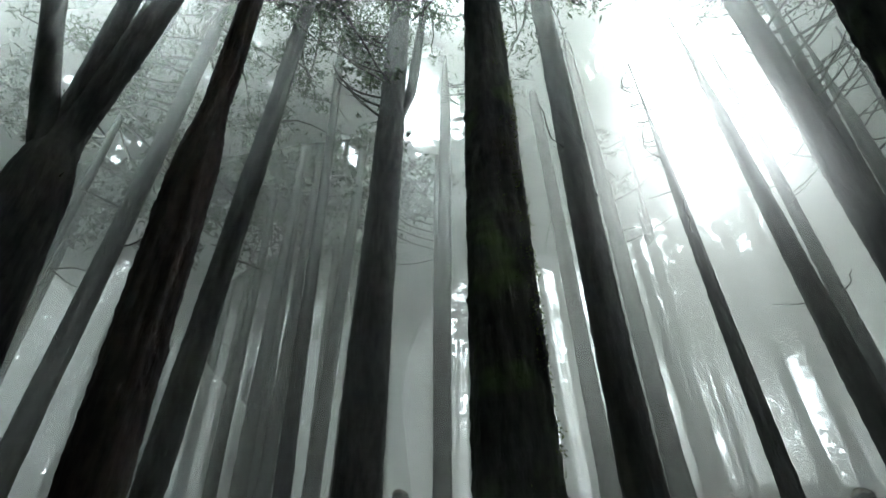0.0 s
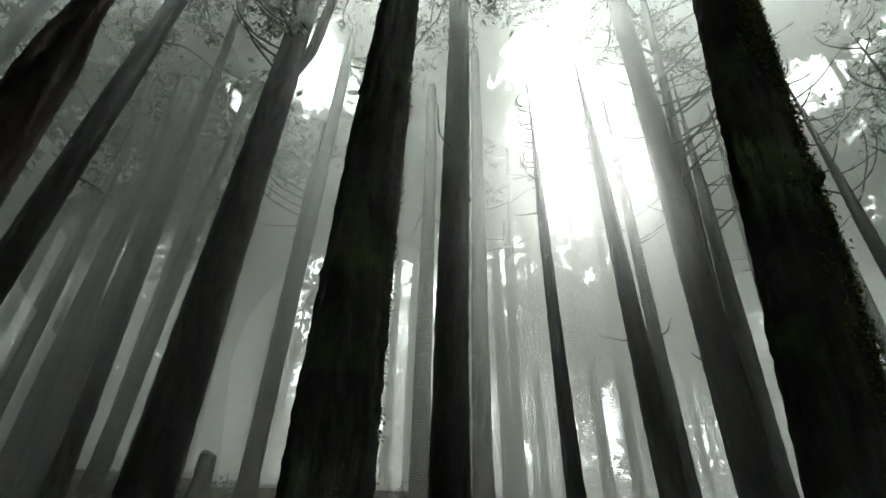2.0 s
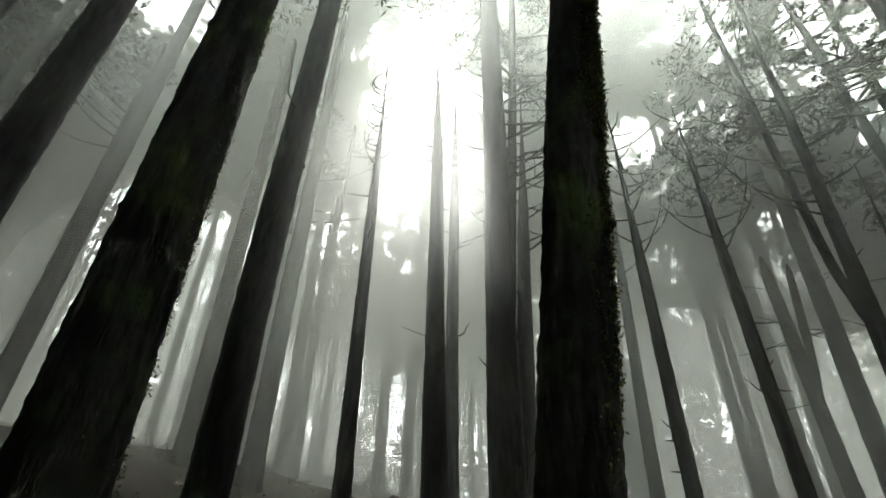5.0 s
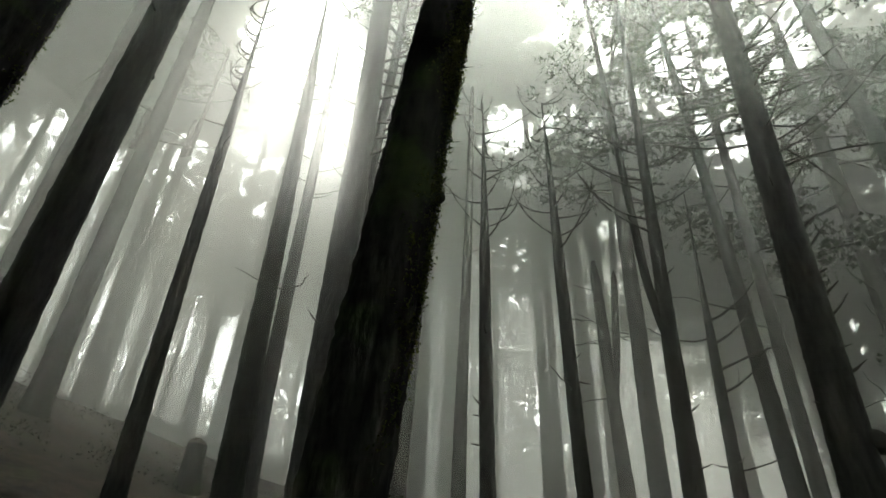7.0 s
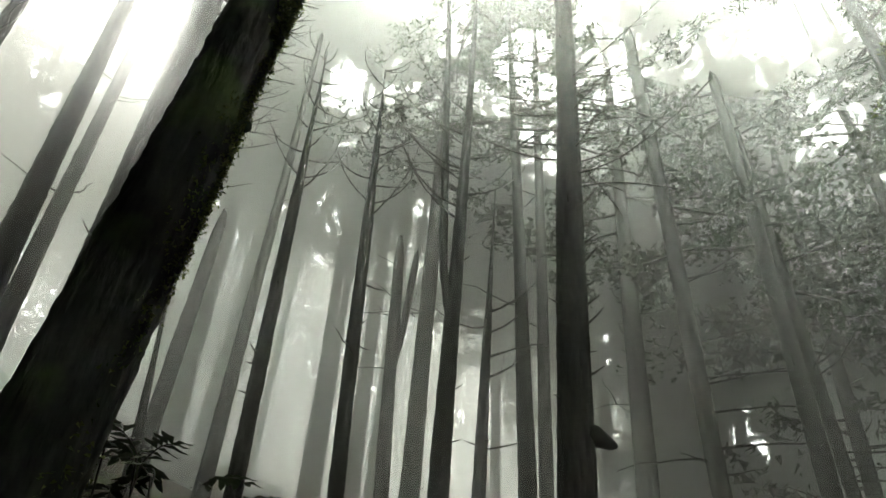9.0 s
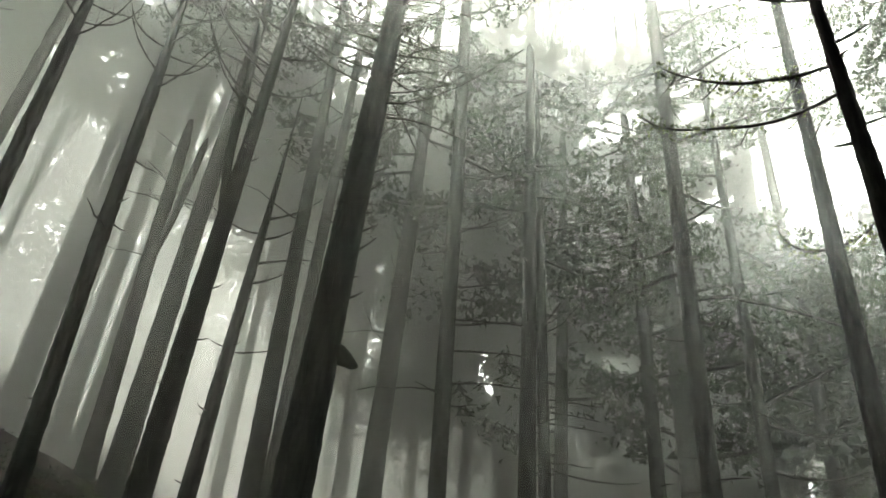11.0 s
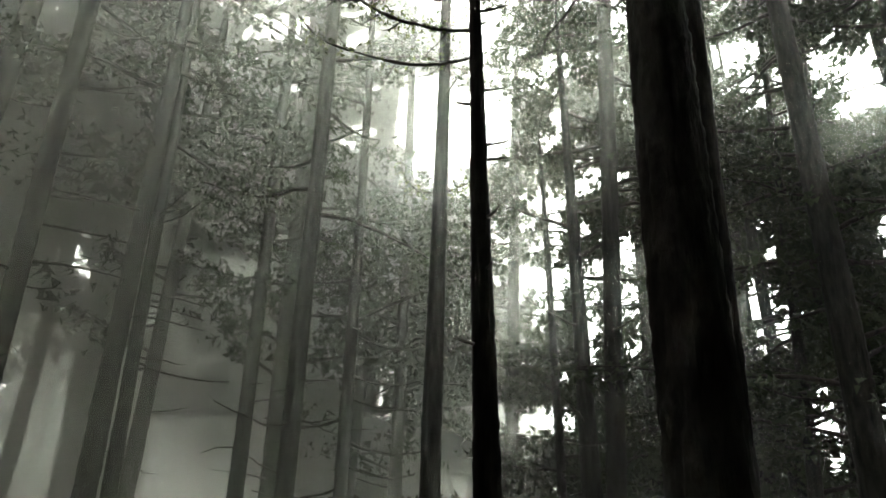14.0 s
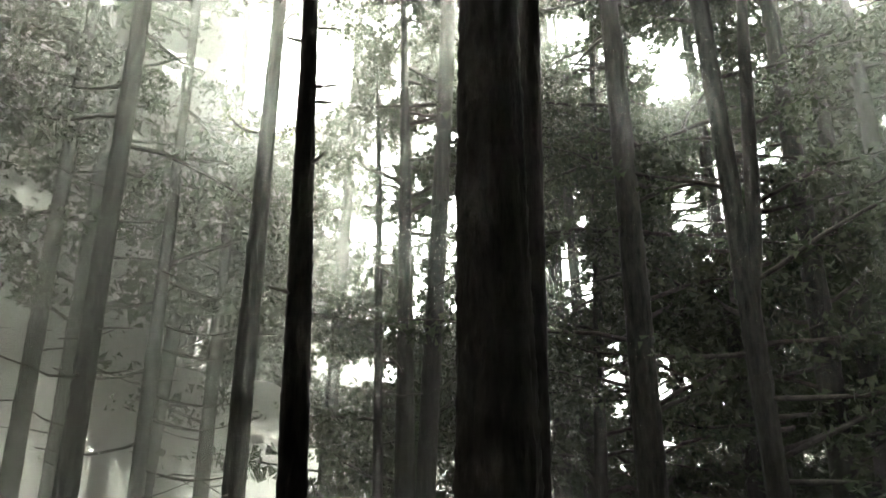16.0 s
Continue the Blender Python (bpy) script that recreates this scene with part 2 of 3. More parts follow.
def leaves(name, centres, spread, size, per, mat, rng, parent=None, slim=0.42, open_test=True, fine=False):
    """Many small pointed leaves round the centres, as one mesh."""
    c = np.repeat(np.asarray(centres, float).reshape(-1, 3), per, axis=0)
    c = c + rng.normal(0, 1, c.shape) * np.array(spread)
    if open_test and len(c):
        c = c[~open_sky(c, 1.0, rng)]
    n = len(c)
    u = rng.normal(0, 1, (n, 3))
    u /= np.linalg.norm(u, axis=1, keepdims=True)
    v = np.cross(u, rng.normal(0, 1, (n, 3)))
    v /= np.linalg.norm(v, axis=1, keepdims=True)
    s = size * rng.uniform(0.6, 1.4, (n, 1))
    tri = np.stack([c + u * s, c - u * s * 0.6 + v * s * slim * 1.2, c - u * s * 0.6 - v * s * slim * 1.2], 1).reshape(-1, 3)
    k = 3
    if fine:
        k, tri = 4, np.stack([c + u * s, c + v * s * slim, c - u * s, c - v * s * slim], 1).reshape(-1, 3)
    me = bpy.data.meshes.new(name)
    me.vertices.add(k * n)
    me.vertices.foreach_set("co", tri.ravel())
    me.loops.add(k * n)
    me.loops.foreach_set("vertex_index", np.arange(k * n))
    me.polygons.add(n)
    me.polygons.foreach_set("loop_start", np.arange(n) * k)
    me.update()
    me.validate()
    me.materials.append(mat)
    ob = new(name, me)
    ob.parent = parent
    return ob


def limb(start, heading, length, rise, curl, steps=7, wander=0.06, rng=None):
    """The line of a branch: leaves the trunk along heading (radians), rises by rise, bends by curl towards its end."""
    p, line = Vector(start), [Vector(start)]
    for k in range(steps):
        s = k / steps
        up = rise + curl * s
        d = Vector((math.cos(heading) * math.cos(up), math.sin(heading) * math.cos(up), math.sin(up)))
        heading += rng.normal(0, wander * 2)
        p = p + d * (length / steps) + Vector(rng.normal(0, wander * length / steps, 3))
        line.append(p.copy())
    return line


class Stem:
    """Where a trunk's middle and radius are at each height."""

    def __init__(self, az, d, dia, taper, lean, top, bend=0.0, kink=None):
        x, y = at(az, d)
        self.tx, self.ty = -math.cos(radians(az)), -math.sin(radians(az))
        self.x, self.y, self.lean, self.dia, self.taper, self.top, self.bend, self.kink = x, y, lean, dia, taper, top, bend, kink
        self.base = lie(x - self.tx * lean * 4, y - self.ty * lean * 4)

    def mid(self, z):
        o = self.lean * (z - 4) + self.bend * math.sin((z - self.base) * 0.55) * 0.1
        if self.kink and z > self.kink[0]:
            o += self.kink[1] * (z - self.kink[0])
        return Vector((self.x + self.tx * o, self.y + self.ty * o, z))

    def radius(self, z):
        r = max(0.03, (self.dia + self.taper * (z - 4)) / 2)
        if self.kink:
            k = min(1.0, max(0.0, (z - self.kink[0]) / 0.9 + 0.5))
            r *= 1 + (self.kink[2] - 1) * k * k * (3 - 2 * k)
        h = z - self.base
        r *= 1 + 0.22 * math.exp(-max(h, 0) / 0.35)
        left = self.top - z
        return max(0.012, r * min(1.0, left / 4.0 + 0.04))


COUNT = [0]


def tree(az, d, dia, taper, lean, top=None, crown=0.6, reach=3.0, full=1.0, mat=BARK, label="tall dark conifer trunk with high crown in fog",
         dead=6, twigs=0, twig_from=0.6, bend=0.12, kink=None, stems=(), stubs=0, leaf=0.07, over=0, behind=False, name="conifer_tree"):
    """A tall forest tree. top: height over its base; crown: where the foliage begins; dead: bare limbs below; twigs:
    bare upswept limbs; over: unseen high boughs added to shade the clearing.
    """
    COUNT[0] += 1
    rng = np.random.default_rng(COUNT[0])
    top = top or 17 + rng.uniform(-1.5, 2.5)
    s = Stem(az, d, dia, taper, lean, 0, bend)
    s.kink = kink
    s.top = s.base + top
    root = new(name)
    root.location = s.mid(s.base)
    tagged(root, label, "tree", "forest trees")
    o = Matrix.Translation(-root.location)
    near = d < 5
    step, sides = (0.10, 40) if near else (0.22, 20) if d < 10 else (0.5, 12)
    # finer rings where the trunk passes close by
    fine = (0.035, 64) if near else (0.07, 32) if d < 10.6 else (0.16, 16)
    cut = min(s.top - 3.0, 1.5 + d * 1.5)
    zs = np.concatenate([np.arange(s.base - 0.35, cut, fine[0]), np.arange(cut, s.top, step)])
    sides = fine[1]
    pts = [s.mid(z) for z in zs]
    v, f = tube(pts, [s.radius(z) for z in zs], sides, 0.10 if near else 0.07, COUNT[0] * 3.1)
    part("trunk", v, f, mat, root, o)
    sides = 16
    for fork_z, out, slope, width in stems:
        zz = np.arange(fork_z, s.top - 1.0, step)
        pp = [s.mid(fork_z) + Vector((s.tx, s.ty, 0)) * (out * min(1, (z - fork_z) / 1.2) + slope * (z - fork_z)) + Vector((0, 0, z - fork_z)) for z in zz]
        v, f = tube(pp, [max(0.015, width / 2 * (1 - 0.75 * (z - fork_z) / (s.top - fork_z))) for z in zz], sides, 0.07, COUNT[0] * 1.7)
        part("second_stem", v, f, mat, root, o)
    cz0, tips = s.base + top * crown, []
    away = math.atan2(s.y, s.x)
    joined = ([], [])
    nb = int(26 * full)
    for k in range(nb):
        z = cz0 + (s.top - cz0 - 0.3) * (k + rng.uniform(0, 1)) / max(nb, 1)
        h = away + rng.uniform(-1.75, 1.75) if d < 16 else rng.uniform(0, 2 * math.pi)
        share = (s.top - z) / (s.top - cz0)
        ln = reach * (0.35 + 0.75 * share) * rng.uniform(0.7, 1.2)
        line = limb(s.mid(z), h, ln, rng.uniform(-0.1, 0.5), rng.uniform(-0.3, 0.5), 6, 0.08, rng)
        if open_sky(np.array([line[-1], line[3]])).any():
            continue
        if behind:
            la, le = look_from(np.array(line))
            if ((le < 67) & ((la < 68) | (la > 164))).any():
                continue
        r0 = min(s.radius(z) * 0.4, 0.035)
        if d < 12.5:
            v, f = tube(line, [r0 * (1 - 0.8 * i / 6) + 0.004 for i in range(7)], 5)
            part("branch", v, f, TWIG, root, o)
        else:
            tube(line[::2], [r0 * (1 - 0.8 * i / 3) + 0.004 for i in range(4)], 4, verts=joined[0], faces=joined[1])
        for q in line[2:]:
            tips += [q + Vector(rng.normal(0, 0.13, 3)) - Vector((0, 0, 0.08)) for _ in range(2)]
    high = []
    # boughs kept above the view, added to hold sky light off the near trunks
    for k in range(over):
        z = s.base + top * rng.uniform(0.62, 0.93)
        line = limb(s.mid(z), away + math.pi + rng.uniform(-1.5, 1.5), rng.uniform(2.5, 5.0), rng.uniform(-0.1, 0.3), rng.uniform(-0.2, 0.3), 6, 0.08, rng)
        if (look_from(np.array(line))[1] < 71).any():
            continue
        v, f = tube(line, [0.04 * (1 - 0.8 * i / 6) + 0.004 for i in range(7)], 5)
        part("branch", v, f, TWIG, root, o)
        high += [q + Vector(rng.normal(0, 0.3, 3)) for q in line[1:] for _ in range(3)]
    if high:
        part_leaves(high, rng, root, o, 0.15, per=8, inner=5)
    if joined[0]:
        tagged(part("far_branches", *joined, TWIG, root, o), kind="stuff")
    if tips and full:
        part_leaves(tips, rng, root, o, leaf, loose=1.0 if d > 13 else 0.62, near=d < 9.5 and leaf < 0.1)
    for k in range(dead):
        z = s.base + top * rng.uniform(min(0.25, crown * 0.5), crown)
        h = rng.uniform(0, 2 * math.pi)
        line = limb(s.mid(z), h, rng.uniform(0.3, 1.5), rng.uniform(-0.2, 0.4), rng.uniform(-0.4, 0.5), 5, 0.1, rng)
        v, f = tube(line, [0.016 * (1 - 0.8 * i / 5) + 0.003 for i in range(6)], 5)
        part("dead_branch", v, f, TWIG, root, o)
    for k in range(twigs):
        z = s.base + top * (twig_from + (0.98 - twig_from) * (k + rng.uniform(0, 1)) / twigs)
        h = rng.uniform(0, 2 * math.pi)
        line = limb(s.mid(z), h, rng.uniform(0.9, 1.9), rng.uniform(0.0, 0.4), rng.uniform(0.6, 1.3), 8, 0.06, rng)
        v, f = tube(line, [0.018 * (1 - 0.8 * i / 8) + 0.004 for i in range(9)], 5)
        for i in (3, 5, 6):
            side = limb(line[i], h + rng.choice((-0.8, 0.8)), rng.uniform(0.3, 0.7), 0.3, 0.8, 4, 0.08, rng)
            tube(side, [0.008, 0.007, 0.006, 0.005, 0.003], 4, verts=v, faces=f)
        part("bare_branch", v, f, TWIG, root, o)
    for k in range(stubs):
        z = s.base + top * rng.uniform(0.12, 0.6)
        h = rng.uniform(0, 2 * math.pi)
        line = limb(s.mid(z) + Vector((math.cos(h), math.sin(h), 0)) * s.radius(z) * 0.7, h, rng.uniform(0.1, 0.3), rng.uniform(-0.2, 0.5), 0.3, 3, 0.1, rng)
        v, f = tube(line, [0.018, 0.014, 0.010, 0.005], 5)
        part("broken_stub", v, f, TWIG, root, o)
    return root, s


def part(name, verts, faces, mat, root, o=None):
    ob = mesh_object(name, [o @ Vector(v) for v in verts] if o else verts, faces, mat, root, True)
    return ob


def part_leaves(tips, rng, root, o, size=0.07, per=11, inner=8, mat=LEAF, name="foliage", loose=1.0, near=False):
    tips = [tuple(t) for t in tips]
    if near:
        size, per, inner = size * 0.7, int(per * 1.2), int(inner * 1.4)
    for spread, s, p in ((0.17, size * 1.5, inner + 4), (0.30, size, per + 6)):
        ob = leaves(name, tips, (spread * loose, spread * loose, spread * loose * 0.6), s, p, mat, rng, root, slim=0.3 if near else 0.42, fine=near)
        ob.data.transform(o)
        tagged(ob, kind="stuff")


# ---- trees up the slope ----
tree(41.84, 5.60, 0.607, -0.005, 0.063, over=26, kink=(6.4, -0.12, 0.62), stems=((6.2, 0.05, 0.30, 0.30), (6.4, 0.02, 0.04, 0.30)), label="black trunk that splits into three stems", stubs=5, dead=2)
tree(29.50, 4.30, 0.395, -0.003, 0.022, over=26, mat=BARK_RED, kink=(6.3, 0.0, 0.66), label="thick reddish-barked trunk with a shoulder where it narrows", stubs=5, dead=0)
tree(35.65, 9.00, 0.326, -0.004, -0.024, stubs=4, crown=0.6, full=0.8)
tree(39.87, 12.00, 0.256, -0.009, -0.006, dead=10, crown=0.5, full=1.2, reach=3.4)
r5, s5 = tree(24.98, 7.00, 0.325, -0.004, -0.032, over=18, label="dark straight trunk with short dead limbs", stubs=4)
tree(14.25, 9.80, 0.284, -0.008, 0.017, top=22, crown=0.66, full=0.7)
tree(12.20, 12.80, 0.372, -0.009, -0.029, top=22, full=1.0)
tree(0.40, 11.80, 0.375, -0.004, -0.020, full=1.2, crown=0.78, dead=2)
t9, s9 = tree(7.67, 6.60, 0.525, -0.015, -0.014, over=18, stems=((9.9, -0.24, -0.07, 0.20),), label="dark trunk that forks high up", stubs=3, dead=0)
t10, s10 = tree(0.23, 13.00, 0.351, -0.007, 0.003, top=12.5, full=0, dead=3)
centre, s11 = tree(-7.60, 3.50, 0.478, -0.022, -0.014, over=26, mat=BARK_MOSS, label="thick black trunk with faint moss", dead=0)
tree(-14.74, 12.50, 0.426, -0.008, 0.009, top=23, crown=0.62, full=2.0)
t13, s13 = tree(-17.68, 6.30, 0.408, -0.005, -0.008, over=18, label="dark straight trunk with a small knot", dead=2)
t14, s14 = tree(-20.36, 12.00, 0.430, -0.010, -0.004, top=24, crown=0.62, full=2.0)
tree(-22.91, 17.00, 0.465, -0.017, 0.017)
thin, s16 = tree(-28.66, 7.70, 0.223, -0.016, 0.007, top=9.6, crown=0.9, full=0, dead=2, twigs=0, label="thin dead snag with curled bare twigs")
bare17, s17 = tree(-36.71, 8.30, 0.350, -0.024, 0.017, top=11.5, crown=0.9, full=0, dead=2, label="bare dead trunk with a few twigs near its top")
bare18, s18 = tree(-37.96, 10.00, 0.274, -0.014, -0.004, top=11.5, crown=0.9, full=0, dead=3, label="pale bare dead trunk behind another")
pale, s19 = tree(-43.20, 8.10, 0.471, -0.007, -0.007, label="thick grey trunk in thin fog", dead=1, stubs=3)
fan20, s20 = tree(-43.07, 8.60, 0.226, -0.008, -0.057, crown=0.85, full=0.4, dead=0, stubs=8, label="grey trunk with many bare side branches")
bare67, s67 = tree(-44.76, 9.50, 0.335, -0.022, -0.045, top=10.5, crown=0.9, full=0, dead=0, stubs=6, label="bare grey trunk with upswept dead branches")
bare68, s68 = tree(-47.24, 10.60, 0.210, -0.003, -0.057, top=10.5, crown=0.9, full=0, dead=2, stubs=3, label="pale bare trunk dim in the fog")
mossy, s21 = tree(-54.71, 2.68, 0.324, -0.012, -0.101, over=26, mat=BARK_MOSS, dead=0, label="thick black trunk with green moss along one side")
tree(-49.83, 11.00, 0.153, -0.011, 0.076, top=4.7, crown=0.9, full=0, dead=0, label="short thin broken snag leaning in the fog", name="snag")
tree(-25.70, 19.00, 0.298, -0.010, -0.006, dead=0)
tree(-31.20, 18.00, 0.421, -0.017, -0.003, dead=0)
tree(-13.54, 19.00, 0.304, -0.006, 0.014, dead=0)
tree(16.82, 13.20, 0.323, -0.013, 0.022, full=1.1, crown=0.6)
tree(20.29, 13.80, 0.323, -0.013, 0.008, full=1.1, crown=0.6)
tree(-55.32, 13.00, 0.300, -0.013, -0.020, dead=3, top=23, full=1.8)
fan26, s26 = tree(-58.57, 8.80, 0.210, -0.011, 0.006, top=9.3, crown=0.95, full=0, dead=3, stubs=4, label="slim dead tree with a fan of bare upswept branches")
fan27, s27 = tree(-66.69, 8.80, 0.205, -0.008, 0.018, top=9.6, crown=0.95, full=0, dead=3, stubs=4, label="slim dead tree with a fan of bare upswept branches")
tree(-64.01, 15.00, 0.234, -0.008, -0.003)
tree(-72.10, 13.00, 0.404, -0.013, -0.020, stubs=5)
tree(-68.37, 17.00, 0.371, -0.006, -0.028)
tree(-69.63, 14.00, 0.327, -0.012, 0.022, stems=((7.0, -0.1, -0.09, 0.2),), label="grey trunk forked low into two stems in fog")
fork, s31 = tree(-75.36, 9.00, 0.274, -0.021, -0.031, stems=((5.75, 0.15, 0.025, 0.15),), dead=0, label="dark trunk forked low into two stems", stubs=8)
t32, s32 = tree(-78.50, 10.00, 0.194, -0.025, -0.037, top=8.5, crown=0.95, full=0, dead=2, stubs=10, label="thin bare tree with long side branches")
tree(-82.31, 11.00, 0.302, -0.016, 0.014, dead=3)
tree(-83.66, 12.50, 0.279, -0.010, -0.015, dead=3)
burl, s35 = tree(-87.32, 7.60, 0.412, -0.018, -0.037, stubs=14, dead=0, label="dark trunk with a burl and many broken stubs")
tree(-91.69, 13.00, 0.429, -0.019, -0.027, crown=0.5, full=0.8)
tree(-49.90, 14.00, 0.343, -0.009, -0.038)
tree(-50.77, 16.00, 0.259, -0.008, -0.026)
# ---- trees across and down the slope ----
t38, s38 = tree(-97.39, 10.50, 0.267, -0.003, 0.018, crown=0.42, full=0.7, label="dark trunk with dead side branches", stubs=5)
tree(-102.15, 16.00, 0.514, -0.003, 0.051, crown=0.35, full=1.8, reach=3)
t44, s44 = tree(-104.69, 11.00, 0.273, -0.011, 0.010, crown=0.40, full=0.9, reach=2.6)
t44b, s44b = tree(-105.96, 11.20, 0.193, -0.009, 0.028, crown=0.40, full=0.7, reach=2.4)
tree(-118.91, 9.30, 0.229, -0.005, 0.013, crown=0.36, full=1.1, reach=2.8, leaf=0.065)
t46, s46 = tree(-130.47, 8.00, 0.190, -0.014, 0.004, crown=0.75, full=0.7, label="slim dark trunk with drooping bare limbs", stubs=8, dead=0)
t47, s47 = tree(-134.66, 5.80, 0.154, -0.021, 0.037, over=18, crown=0.72, full=0.7, label="slim black trunk with broken stubs and long bent limbs", stubs=14, dead=0)
tree(-123.44, 15.00, 0.293, -0.011, -0.048, crown=0.22, full=1.8, reach=3)
tree(-139.90, 12.00, 0.134, -0.009, 0.033, top=13, crown=0.25, full=1.3, reach=1.6, dead=12)
tree(-142.29, 10.50, 0.218, -0.025, 0.026, crown=0.45, full=1.3, label="grey trunk, one of a pair from one root")
tree(-144.95, 10.50, 0.269, -0.003, -0.039, crown=0.45, full=1.3, label="grey trunk, one of a pair from one root")
tree(-150.88, 3.75, 0.302, -0.021, 0.003, over=26, dead=0, label="thick smooth black trunk close by")
tree(-153.51, 6.50, 0.224, -0.003, -0.015, over=18, crown=0.5, full=1.2, dead=0)
tree(-161.36, 10.00, 0.341, -0.013, 0.004, crown=0.3, full=2.2, reach=3, leaf=0.06)
tree(-169.38, 10.00, 0.264, -0.003, 0.019, crown=0.25, full=2.2, reach=3, leaf=0.06, stems=((3.1, -0.1, -0.08, 0.22),), label="dark trunk forked low among dense foliage")
t57, s57 = tree(-122.79, 11.00, 0.184, -0.010, 0.015, crown=0.36, full=0.8, dead=2)
tree(-114.69, 12.00, 0.238, -0.010, 0.017, crown=0.36, full=0.9, dead=8)
tree(-126.76, 14.00, 0.242, -0.010, 0.012, crown=0.25, full=1.6)
tree(-158.39, 12.00, 0.172, -0.014, -0.047, crown=0.25, full=1.6)
# ---- single limbs, twigs and moss ----
LEFT, RIGHT = 1, -1


def side(root, s, z, way, length, rise, curl, thick, turn=0.0, twigs=0, hang=0, seed=1, steps=9, name="side_branch"):
    """One bare branch to the left or right of a trunk, as seen from the clearing; turn swings it away from the clearing."""
    rng = np.random.default_rng(seed)
    o = Matrix.Translation(-root.location)
    h = math.atan2(s.ty * way, s.tx * way) - turn * way
    start = s.mid(z) + Vector((math.cos(h), math.sin(h), 0)) * s.radius(z) * 0.6
    line = limb(start, h, length, rise, curl, steps, 0.035, rng)
    v, f = tube(line, [thick / 2 * (1 - 0.68 * i / steps) for i in range(steps + 1)], 6, 0.12, seed)
    for k in range(twigs):
        i = int(2 + (steps - 2) * k / twigs)
        t = limb(line[i], h + rng.choice((-1, 1)) * rng.uniform(0.3, 1.0), length * rng.uniform(0.15, 0.35), rise + rng.uniform(-0.5, 0.7), curl, 4, 0.06, rng)
        tube(t, [thick * 0.2 * (1 - 0.8 * j / 4) for j in range(5)], 4, verts=v, faces=f)
    ob = part(name, v, f, TWIG, root, o)
    if hang:
        tips = [tuple(p + Vector((0, 0, -0.05 * rng.random()))) for p in line[2:] for _ in range(hang)]
        m = leaves("hanging_moss", tips, (0.035, 0.035, 0.07), 0.022, 6, MOSS, rng, root)
        m.data.transform(o)
        tagged(m, kind="stuff")
    return ob


# long bent limbs of the slim black trunk
side(t47, s47, 5.44, LEFT, 2.1, -0.28, 1.35, 0.034, twigs=4, hang=5, seed=11, steps=14)
side(t47, s47, 5.76, LEFT, 1.7, 0.02, 0.9, 0.045, twigs=6, hang=8, seed=12, steps=14)
side(t47, s47, 6.6, LEFT, 0.8, 0.4, 0.3, 0.03, twigs=5, hang=3, seed=13)
for z, way, ln in ((5.05, RIGHT, 0.22), (4.45, RIGHT, 0.24), (4.3, RIGHT, 0.2), (4.9, LEFT, 0.16), (6.0, RIGHT, 0.3)):
    side(t47, s47, z, way, ln, 0.1, 0.2, 0.035, seed=int(z * 100), steps=4, name="broken_stub")
side(t46, s46, 5.06, LEFT, 0.72, -0.1, 1.9, 0.035, twigs=4, hang=5, seed=21)
side(t46, s46, 5.08, RIGHT, 0.42, 0.1, 0.9, 0.03, twigs=3, hang=4, seed=22)
for k in range(7):
    side(t46, s46, 5.2 + k * 0.3, (LEFT, RIGHT)[k % 2], 0.3, 0.5, 0.6, 0.016, seed=30 + k, steps=5)
# crown of dead branches and the burl
for k in range(22):
    side(burl, s35, 7.25 + k * 0.11, RIGHT, (1.9, 1.2, 2.2, 1.0, 1.5)[k % 5], (0.15, 0.45, -0.25, 0.3, 0.0, -0.1)[k % 6], (-0.7, -1.1, 1.0, -0.5, 0.7)[(k + k // 5) % 5], 0.024,
         turn=(0.0, 0.6, -0.5, 0.3, -0.2, 0.9, -0.8)[k % 7], twigs=6, seed=50 + k)
for k in range(5):
    side(burl, s35, 7.8 + k * 0.3, LEFT, 1.3, 0.2, 0.5, 0.03, twigs=4, seed=70 + k)
for k in range(9):
    side(burl, s35, 4.4 + k * 0.31, RIGHT, (0.28, 0.16, 0.42)[k % 3], (0.5, 0.1, 0.8)[k % 3], 0.1, 0.035, seed=80 + k, steps=4, name="broken_stub")
o = Matrix.Translation(-burl.location)
way = Vector((-s35.tx, -s35.ty, 0))
v, f = tube([s35.mid(3.68) + way * x + Vector((0, 0, dz)) for x, dz in ((0.0, 0.04), (0.13, 0.03), (0.23, 0.01), (0.32, -0.04), (0.39, -0.08), (0.45, -0.10))],
            [0.14, 0.135, 0.115, 0.085, 0.055, 0.015], 18, 0.22, 4.4)
part("burl", v, f, BARK, burl, o)
# fans of the dead trees
for n, (root, s, z0, z1, cnt) in enumerate(((fan26, s26, 7.9, 11.4, 17), (fan27, s27, 7.6, 11.4, 19))):
    for k in range(cnt):
        z = z0 + (z1 - z0) * (k + 0.6 * math.sin(k * 2.3)) / cnt
        side(root, s, z, (RIGHT, LEFT)[(k + k // 3) % 2], (1.5, 1.0, 1.3, 0.7)[k % 4] * (1 - 0.45 * k / cnt), (0.15, 0.5, 0.3)[k % 3], (1.2, 0.8, 1.5, 0.5)[(k + k // 4) % 4], 0.026,
             turn=((k * 0.37) % 1.8) - 0.9, twigs=3, seed=100 + n * 50 + k)
for k in range(10):
    side(fork, s31, 7.8 + k * 0.28, (LEFT, LEFT, RIGHT)[k % 3], 1.7, 0.3, 1.0, 0.036, turn=((k * 0.41) % 1.2) - 0.6, twigs=4, seed=200 + k)
